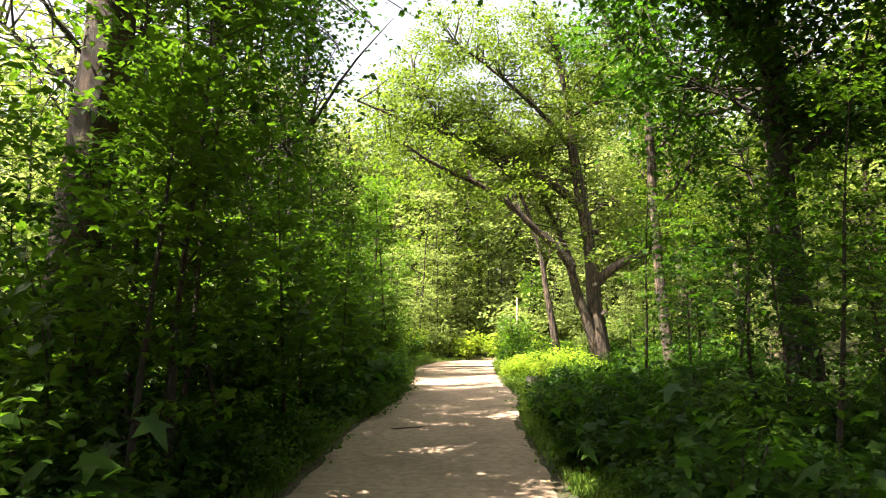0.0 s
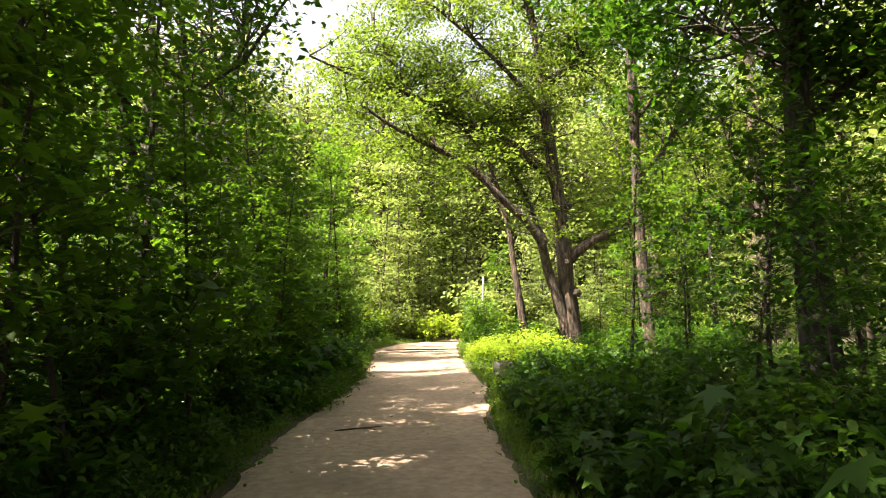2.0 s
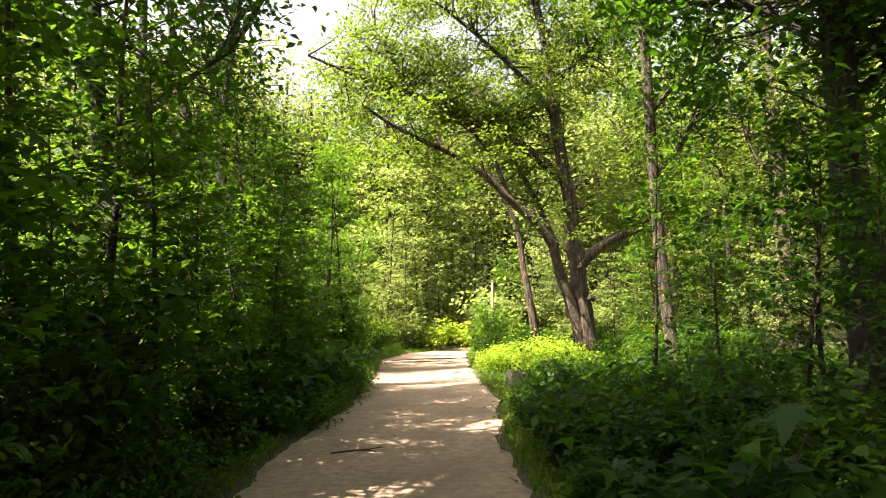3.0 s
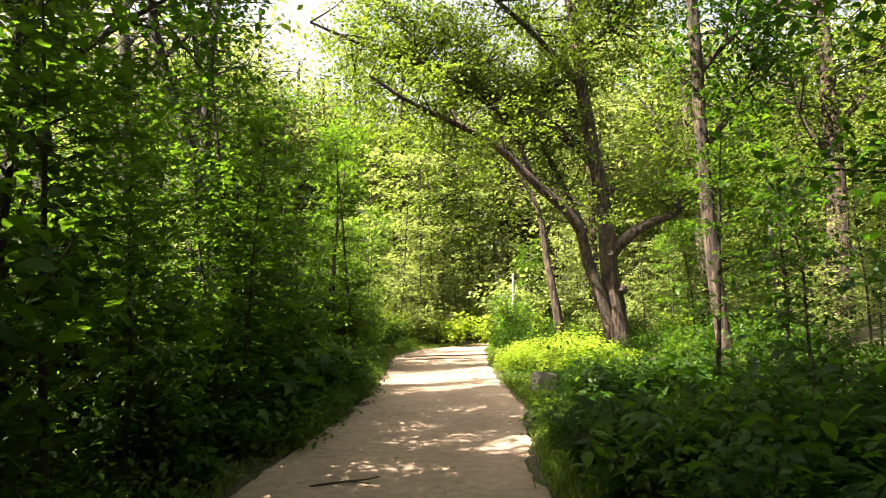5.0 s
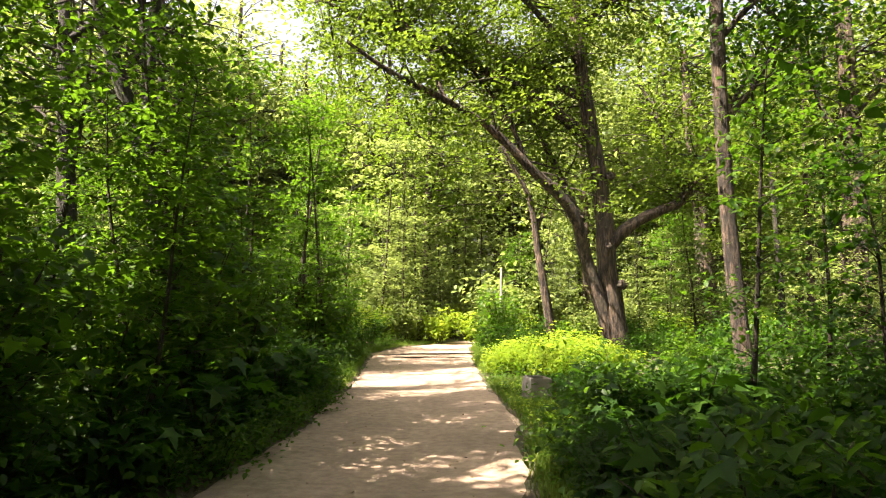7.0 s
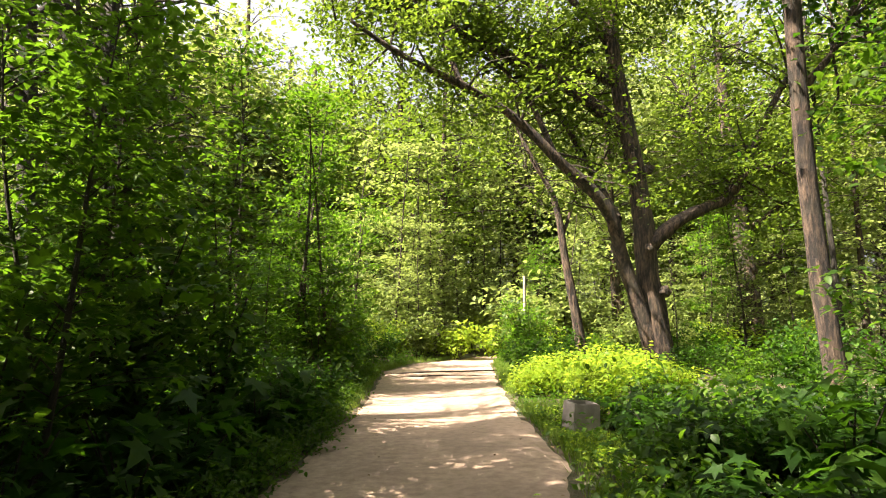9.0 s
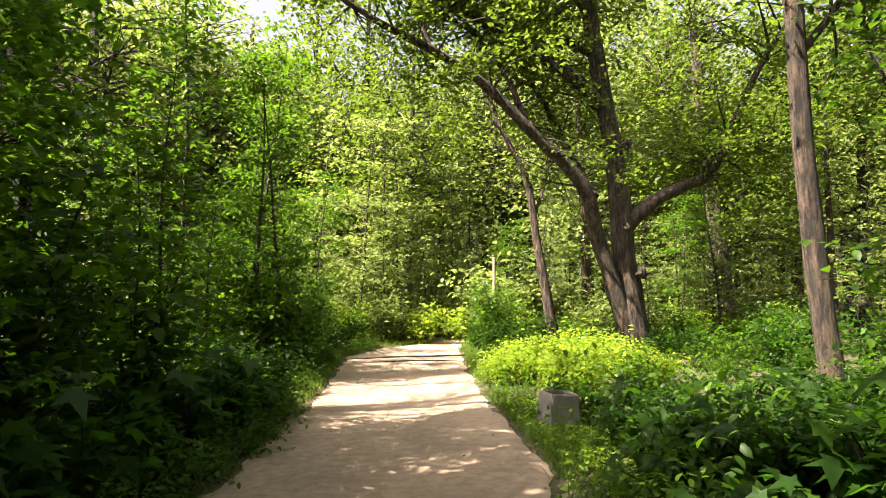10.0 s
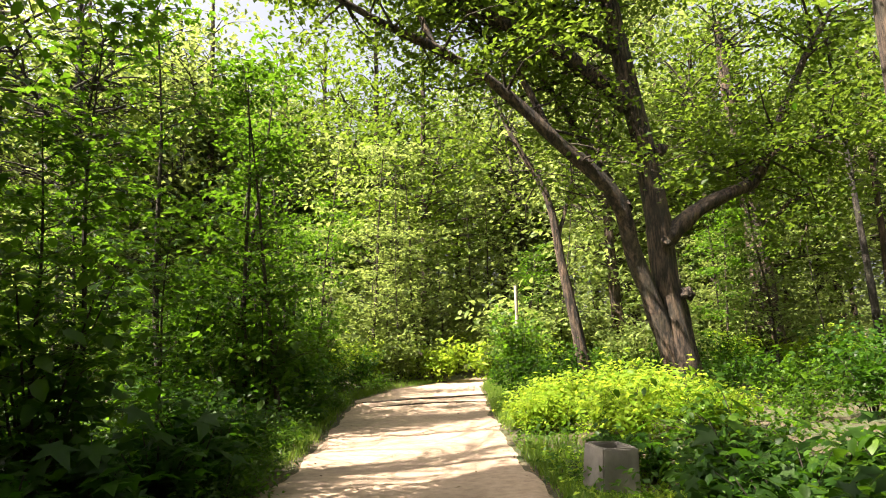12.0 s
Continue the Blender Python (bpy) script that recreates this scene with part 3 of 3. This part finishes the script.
for k, (x, y) in enumerate([(-10.5, 50.0), (-5.8, 51.5), (-15.0, 49.0), (-19.5, 40.0), (8.5, 46.0)]):
    copy_thing(forms[k % 3], pose(x, y, 0.05, 0, 0, 70 * k) @ Matrix.Scale(1.5, 4))

# ---- saplings, shrubs and seedlings ----
def sapling(tall, spread, leaf, size, count, label, bend, shape=OVAL):
    ob = thing("sapling", (0, 0, 0), label, "sapling", "saplings beside the path")
    tr = [(0, 0, -0.05), (bend * 0.3, 0.05, tall * 0.35), (bend * 0.7, -0.05, tall * 0.7), (bend, 0, tall)]
    v, f = tube(tr, 0.012 + 0.006 * tall, 0.006, 7, 12)
    child("stem", fast_mesh("stem", v, f, TWIG, True), ob)
    ln = smooth_line(tr, 30)[5:]
    tw, ends = [], []
    for k in range(int(tall * 11)):
        a = ln[RNG.integers(len(ln))]
        g = RNG.uniform(0, 6.28)
        l = spread * RNG.uniform(0.35, 1.0) * (1.15 - 0.5 * a[2] / tall)
        d = np.array([math.cos(g), math.sin(g), 0.3]) * l
        tw.append(tube([a, a + d * 0.5 + np.array([0, 0, 0.05]), a + d], 0.008, 0.003, 3, 4, 0, 0))
        ends += [a + d * 0.6, a + d * 0.85, a + d]
    v, f = join(tw)
    child("branchwork", fast_mesh("branchwork", v, f, TWIG), ob)
    child("foliage", leaf_mesh("foliage", clumps(ends, count, 0.15, 0.16), size, leaf, shape, 0.24), ob)
    return ob


def shrub(r, tall, leaf, size, n, shape, label, name="shrub", group="shrubs of the undergrowth"):
    ob = thing(name, (0, 0, 0), label, name.replace("_", " "), group)
    st, ends = [], []
    for k in range(9):
        g, q = RNG.uniform(0, 6.28), r * RNG.uniform(0.2, 0.85)
        e = np.array([math.cos(g) * q, math.sin(g) * q, tall * RNG.uniform(0.55, 1.0)])
        st.append(tube([np.array([0, 0, -0.05]) + e * np.array([0.1, 0.1, 0]), e * np.array([0.45, 0.45, 0.6]), e], 0.011, 0.004, 4, 6, 0, 0))
        for u in np.linspace(0.3, 1.0, 6):
            ends.append(e * np.array([u, u, u**0.8]) + RNG.normal(size=3) * 0.1 * r)
    v, f = join(st)
    child("branchwork", fast_mesh("branchwork", v, f, TWIG), ob)
    at = clumps(ends, max(1, n // len(ends)), 0.2 * r, 0.6)
    at[:, 2] = np.maximum(at[:, 2], 0.06)
    child("foliage", leaf_mesh("foliage", at, size, leaf, shape, 0.4), ob)
    return ob


SAPS = [sapling(4.6, 0.95, LEAF_HAZEL, 0.1, 9, "thin young maple with fresh green leaves", 0.3), sapling(6.2, 1.15, LEAF_HAZEL, 0.11, 8, "tall young maple with layered leaves", -0.4),
        sapling(3.2, 0.8, LEAF_MAPLE, 0.1, 9, "young leafy sapling in the shade", 0.2)]
MAPLE = sapling(5.0, 1.0, LEAF_HAZEL, 0.125, 8, "young maple with layered lobed leaves at the path edge", 0.25, LOBED)
SHRUBS = [shrub(0.75, 1.1, LEAF_MAPLE, 0.1, 800, OVAL, "dense dark green woodland shrub"), shrub(0.9, 0.8, LEAF_HAZEL, 0.09, 850, OVAL, "low spreading leafy shrub"),
          shrub(0.65, 1.5, LEAF_HAZEL, 0.1, 850, OVAL, "upright hazel bush with broad leaves", "hazel_bush", "hazel bushes")]
# far sapling and bush: their leaf colour is lightened to stand for sun
FAR_SAP = sapling(5.6, 1.2, LEAF_FAR_SUNLIT, 0.14, 6, "young tree behind the bend of the path, sunlight painted into its leaves", 0.35)
FAR_BUSH = shrub(0.8, 1.4, LEAF_FAR_SUNLIT, 0.13, 700, OVAL, "pale green bush at the edge of the clearing, sunlight painted into its leaves", "woodland_bush", "bushes of the clearing")
# this bush looks sunlit through its leaf colour as well as the sun
BRIGHT = shrub(0.75, 0.85, LEAF_SUNLIT, 0.1, 800, OVAL, "yellow-green shrub with full sun painted into its leaves", name="low_bush", group="sunlit bushes beside the path")
SEED = [shrub(0.42, 0.5, LEAF_MAPLE, 0.15, 110, LOBED, "maple seedling with broad lobed leaves", "seedling", "maple seedlings"),
        shrub(0.36, 0.65, LEAF_MAPLE, 0.17, 110, LOBED, "tall maple seedling with lobed leaves", "seedling", "maple seedlings")]


def put(first, x, y, scale):
    """Moves the first of a kind to its place, then copies it."""
    m = pose(x, y, height(x, y) - 0.02, RNG.normal(0, 4), RNG.normal(0, 4), RNG.uniform(0, 360))
    if first.name in placed:
        copy_thing(first, m @ Matrix.Scale(scale, 4))
    else:
        placed.add(first.name)
        first.matrix_basis = m


placed = set()
TRUNKS = [(5.6, 22.1), (5.9, 16.1), (5.5, 9.6), (-4.45, 7.2), (-3.1, 10.5), (-3.15, 15.6)]


def free(x, y, gap, used):
    return all((x - a) ** 2 + (y - b) ** 2 > gap * gap for a, b in used)


def scatter(n, box, gap, margin, kinds, lo, hi, used, tall_kind=False):
    made = tries = 0
    while made < n and tries < n * 60:
        tries += 1
        x, y = RNG.uniform(box[0], box[1]), RNG.uniform(box[2], box[3])
        s = RNG.uniform(lo, hi)
        if on_path(x, y, margin * s) or not free(x, y, gap * s, used) or not free(x, y, 0.4, TRUNKS) or math.hypot(x - 2.35, y - 16.3) < 1.25 or (0.9 < x < 2.5 + 0.2 * (y - 14) and 11.8 < y < 16.4):
            continue
        if tall_kind and any(((x - h * TO_SUN.x / TO_SUN.z - a) / (p + 0.4)) ** 2 + ((y - h * TO_SUN.y / TO_SUN.z - b) / (q + 0.3)) ** 2 < 1
                             for h in (1.2, 2.4, 3.6, 4.8) for a, b, p, q, o in CLEARINGS[:2]):
            continue
        used.append((x, y))
        put(kinds[RNG.integers(len(kinds))], x, y, s)
        made += 1


su, sp, sd = [], [], []
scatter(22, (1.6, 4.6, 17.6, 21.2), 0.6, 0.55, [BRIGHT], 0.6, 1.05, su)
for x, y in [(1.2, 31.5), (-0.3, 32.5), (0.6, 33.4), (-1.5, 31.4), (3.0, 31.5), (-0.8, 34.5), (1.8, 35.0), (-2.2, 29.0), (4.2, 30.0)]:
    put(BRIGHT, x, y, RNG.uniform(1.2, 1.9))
for x, y in [(2.9, 27.6), (3.7, 28.0), (3.2, 26.6)]:
    put(SHRUBS[2], x, y, RNG.uniform(1.1, 1.5))
scatter(95, (1.2, 9.0, 2.5, 30), 0.72, 0.7, SHRUBS[:2], 0.5, 1.15, su)
scatter(85, (-7.5, -1.2, 2.5, 30), 0.8, 0.7, SHRUBS, 0.7, 1.15, su)
scatter(46, (-3.2, -0.4, 2.5, 29), 0.5, 0.42, SHRUBS[:2], 0.5, 0.8, [])
scatter(40, (0.9, 3.4, 2.5, 13.8), 0.5, 0.42, SHRUBS[:2], 0.45, 0.75, [])
scatter(60, (-10, 14, 28, 37), 0.9, 0.8, [FAR_BUSH, FAR_BUSH, BRIGHT], 0.8, 1.5, su)
scatter(15, (-4.8, -2.7, 3.0, 29), 0.8, 1.2, SHRUBS[2:], 1.4, 2.1, [], True)
scatter(30, (-14, 16, 32, 42), 1.0, 1.2, [FAR_BUSH], 1.5, 2.4, [], True)
for x, y in [(-2.3, 20.55), (-1.75, 20.6), (-2.4, 13.0), (-2.9, 8.6), (-2.3, 23.6)]:
    put(SAPS[1], x, y, RNG.uniform(0.9, 1.1))
for x, y in [(-2.05, 14.6), (-2.0, 20.4), (-2.0, 21.9), (-2.1, 23.6), (-2.25, 13.0), (-2.35, 11.4), (-2.5, 9.6), (-2.6, 7.8), (-2.5, 25.4), (-2.2, 27.0)]:
    put(SHRUBS[2], x, y, RNG.uniform(1.15, 1.55))
for x, y in [(3.0, 16.7), (2.95, 15.8), (3.35, 16.2), (2.75, 17.1), (3.2, 15.3), (2.85, 15.0), (3.6, 15.6)]:
    put(SEED[0], x, y, RNG.uniform(0.7, 1.0))
for x, y in [(1.5, 34.6), (2.7, 36.2), (3.5, 37.4), (0.4, 33.4), (-1.4, 33.0), (2.0, 38.5), (-3.2, 34.0), (-0.4, 35.6)]:
    put(FAR_SAP, x, y, RNG.uniform(1.2, 1.7))
for x, y in [(3.7, 30.9), (4.5, 31.8), (5.4, 32.4)]:
    put(FAR_BUSH, x, y, RNG.uniform(1.8, 2.3))
for x, y in [(4.1, 32.1), (5.0, 33.0), (9.4, 28.2), (10.4, 28.6), (10.0, 29.4)]:
    put(SAPS[0], x, y, RNG.uniform(0.9, 1.2))
for x, y, k in [(-3.4, 5.7, 2), (-3.9, 6.0, 2), (-3.0, 6.6, 2), (-4.6, 6.3, 0), (-3.5, 7.6, 0)]:
    put(SAPS[k], x, y, RNG.uniform(0.8, 1.0))
scatter(28, (-4.4, -2.2, 3.0, 30), 0.7, 1.0, SAPS, 0.75, 1.15, sp, True)
for k, y in enumerate(np.arange(5.0, 16.6, 1.05)):
    put(MAPLE, -2.15 + 0.22 * math.sin(k * 2.3), y, 0.5 + 0.3 * abs(math.sin(k * 1.7)))
scatter(30, (-14, -5.5, 5.0, 32), 1.4, 1.0, [FAR_SAP, SAPS[0], SAPS[1]], 0.7, 1.15, sp, True)
scatter(46, (-13, -5.0, 5.0, 32), 1.0, 1.0, [FAR_BUSH, SHRUBS[2]], 0.9, 1.6, [])
scatter(70, (-2.5, -1.3, 2.5, 22), 0.28, 0.3, [SHRUBS[1], *SEED], 0.4, 0.7, [])
for x, y in [(4.3, 8.6), (4.9, 8.1), (5.9, 8.4), (4.4, 10.8), (6.4, 9.0), (3.9, 7.2)]:
    put(SAPS[2], x, y, RNG.uniform(0.8, 1.1))
scatter(16, (3.4, 12, 3.0, 14), 1.1, 2.0, SAPS, 0.6, 1.0, sp, True)
scatter(10, (8.5, 15, 18, 30), 1.5, 2.0, [FAR_SAP], 0.6, 1.0, sp, True)
scatter(18, (-6, 12, 31, 38), 1.3, 1.5, [FAR_SAP], 0.8, 1.2, sp, True)
scatter(170, (1.3, 5.0, 3.0, 15), 0.28, 0.42, SEED, 0.75, 1.35, sd)
scatter(110, (-4.2, -1.2, 3.0, 18), 0.3, 0.35, SEED, 0.7, 1.3, sd)

for x, y in [(-1.3, 11.4), (-1.25, 12.3), (-1.2, 13.1), (-1.15, 13.9), (-1.1, 14.7), (-1.1, 15.5), (-1.15, 16.4)]:
    put(SHRUBS[1], x, y, RNG.uniform(0.5, 0.7))
    put(SEED[1], x - 0.3, y + 0.3, RNG.uniform(1.0, 1.4))

# low cover of leaves between the shrubs
def cover(name, n, box, size, leaf, low, tall, label, shape=KITE, margin=0.1):
    x, y = RNG.uniform(box[0], box[1], n), RNG.uniform(box[2], box[3], n)
    c, h = path_at(y)
    ok = np.abs(x - c) > h + margin + RNG.exponential(0.1, n)
    x, y = x[ok], y[ok]
    patch = np.array([0.5 + 0.5 * noise.noise((a * 0.8, b * 0.8, 5)) for a, b in zip(x, y)])
    z = np.array([height(a, b) for a, b in zip(x, y)]) + low + patch * tall * RNG.random(len(x)) ** 0.7
    tagged(new(name, leaf_mesh(name, np.stack([x, y, z], 1), size, leaf, shape, 0.4)), label, "ground cover", kind="stuff")


cover("ground_cover", 42000, (-12, 15, 2, 32), 0.085, LEAF_HAZEL, 0.02, 0.55, "leafy green herbs covering the woodland floor")
# these herbs share the bushes' leaf colour with sunlight painted in
cover("low_herbs", 5000, (1.2, 3.4, 11.5, 17.5), 0.07, LEAF_SUNLIT, 0.01, 0.2, "low herbs, painted sunlit green, in the grass around the bin")
cover("edge_herbs", 9000, (-2.7, -1.2, 3, 24), 0.075, LEAF_HAZEL, 0.01, 0.3, "low herbs along the trodden edge", margin=-0.02)
cover("verge_herbs", 6000, (0.7, 2.7, 3, 24), 0.07, LEAF_HAZEL, 0.01, 0.22, "low herbs among the grass of the verge", margin=0.02)
# the foliage wall and far undergrowth take the same sun-lightened leaf colour
cover("far_wood", 42000, (-75, 80, 62, 85), 0.55, LEAF_FAR_SUNLIT, 0.1, 13.0, "distant wall of woodland foliage")
cover("far_undergrowth", 26000, (-40, 45, 30, 68), 0.22, LEAF_FAR_SUNLIT, 0.05, 3.2, "undergrowth under the farther trees")

# grass along the edges of the path
gx, gy = [], []
while len(gx) < 26000:
    y = RNG.uniform(3.5, 33)
    c, h = path_at(y)
    side = -1 if RNG.random() < 0.35 else 1
    d = h + RNG.normal(0.12, 0.05) + RNG.exponential(0.28)
    if noise.noise((side * 4, y * 0.5, 2)) + 0.35 < RNG.random() * 0.5:
        continue
    gx.append(c + side * d)
    gy.append(y)
gz = [height(a, b) - 0.01 for a, b in zip(gx, gy)]
tagged(new("grass", leaf_mesh("grass", np.stack([gx, gy, gz], 1), 0.14, GRASS, BLADE, up=True)), "green grass along the edges of the path", "grass", kind="stuff")

# dry leaves and bits on the path
n = 1500
y = RNG.uniform(3, 30, n)
c, h = path_at(y)
s = RNG.choice([-1, 1], n)
x = c + s * (h - np.abs(RNG.exponential(0.25, n)) + 0.1)
z = np.array([height(a, b) + 0.012 for a, b in zip(x, y)])
tagged(new("leaf_litter", leaf_mesh("leaf_litter", np.stack([x, y, z], 1), 0.05, LITTER, KITE, 0.15)), "dry brown leaves scattered along the path edges", "leaf litter", kind="stuff")

# ---- concrete bin ----
def concrete_bin(x, y, turn):
    ob = thing("concrete_bin", (x, y, -0.2), "weathered grey square concrete litter bin in the grass", "litter bin")
    ob.rotation_euler = (radians(2), radians(3), radians(turn))
    bm = bmesh.new()
    lo, hi, tall, th = 0.205, 0.185, 0.53, 0.045
    ring = lambda r, z: [bm.verts.new((sx * r, sy * r, z)) for sx, sy in ((-1, -1), (1, -1), (1, 1), (-1, 1))]
    a, b, c2, d = ring(lo, 0), ring(hi, tall), ring(hi - th, tall), ring(lo - th + 0.02, 0.12)
    for p0, p1 in ((a, b), (b, c2), (c2, d)):
        for k in range(4):
            bm.faces.new((p0[k], p0[(k + 1) % 4], p1[(k + 1) % 4], p1[k]))
    bm.faces.new(d)
    bm.faces.new(a[::-1])
    bmesh.ops.bevel(bm, geom=bm.edges[:], offset=0.014, segments=2, affect="EDGES")
    bmesh.ops.subdivide_edges(bm, edges=[e for e in bm.edges if e.calc_length() > 0.15], cuts=5, use_grid_fill=True)
    for v in bm.verts:
        v.co += Vector((1, 1, 1)) * 0.006 * noise.noise(v.co * 9)
    me = bpy.data.meshes.new("body")
    bm.to_mesh(me)
    bm.free()
    me.materials.append(CONCRETE)
    child("body", me, ob)


concrete_bin(2.35, 16.25, 14)

# ---- pale post, far off in the bushes ----
post = thing("wooden_post", (3.45, 29.0, 0.05), "pale weathered wooden post among the bushes", "post")
v, f = tube([(0, 0, -0.1), (0.01, 0, 1.5), (0.03, 0, 2.95)], 0.055, 0.05, 8, 10, 0, 0.02)
child("shaft", fast_mesh("shaft", v, f, WOOD, True), post)

# ---- fallen twig on the path ----
tw = thing("fallen_twig", (-0.5, 9.95, height(-0.5, 9.95) + 0.01), "dark dry forked twig lying on the dirt", "twig")
v, f = tube([(-0.3, -0.1, 0.004), (-0.05, 0.0, 0.012), (0.15, 0.03, 0.02), (0.28, 0.16, 0.012)], 0.012, 0.006, 6, 10)
child("stem", fast_mesh("stem", v, f, TWIG), tw)
v, f = tube([(0.02, 0.0, 0.015), (0.12, -0.05, 0.02), (0.22, -0.06, 0.008)], 0.007, 0.004, 5, 6)
child("side_twig", fast_mesh("side_twig", v, f, TWIG), tw)

# ---- bare roots across the path ----
for pts, r in [([(-0.9, 25.3, 0.0), (0.1, 25.6, 0.03), (1.2, 25.7, 0.035), (2.3, 26.2, 0.02), (3.2, 26.6, 0.0)], 0.028), ([(-0.6, 24.2, 0.0), (0.4, 24.5, 0.02), (1.5, 24.4, 0.025), (2.2, 24.2, 0.0)], 0.02)]:
    root = thing("tree_root", pts[1], "bare grey-brown root lying across the dirt path", "root")
    v, f = tube(np.array(pts) - np.array(pts[1]), r, r * 0.6, 8, 18, 0, 0.12)
    child("root", fast_mesh("root", v, f, TWIG, True), root)
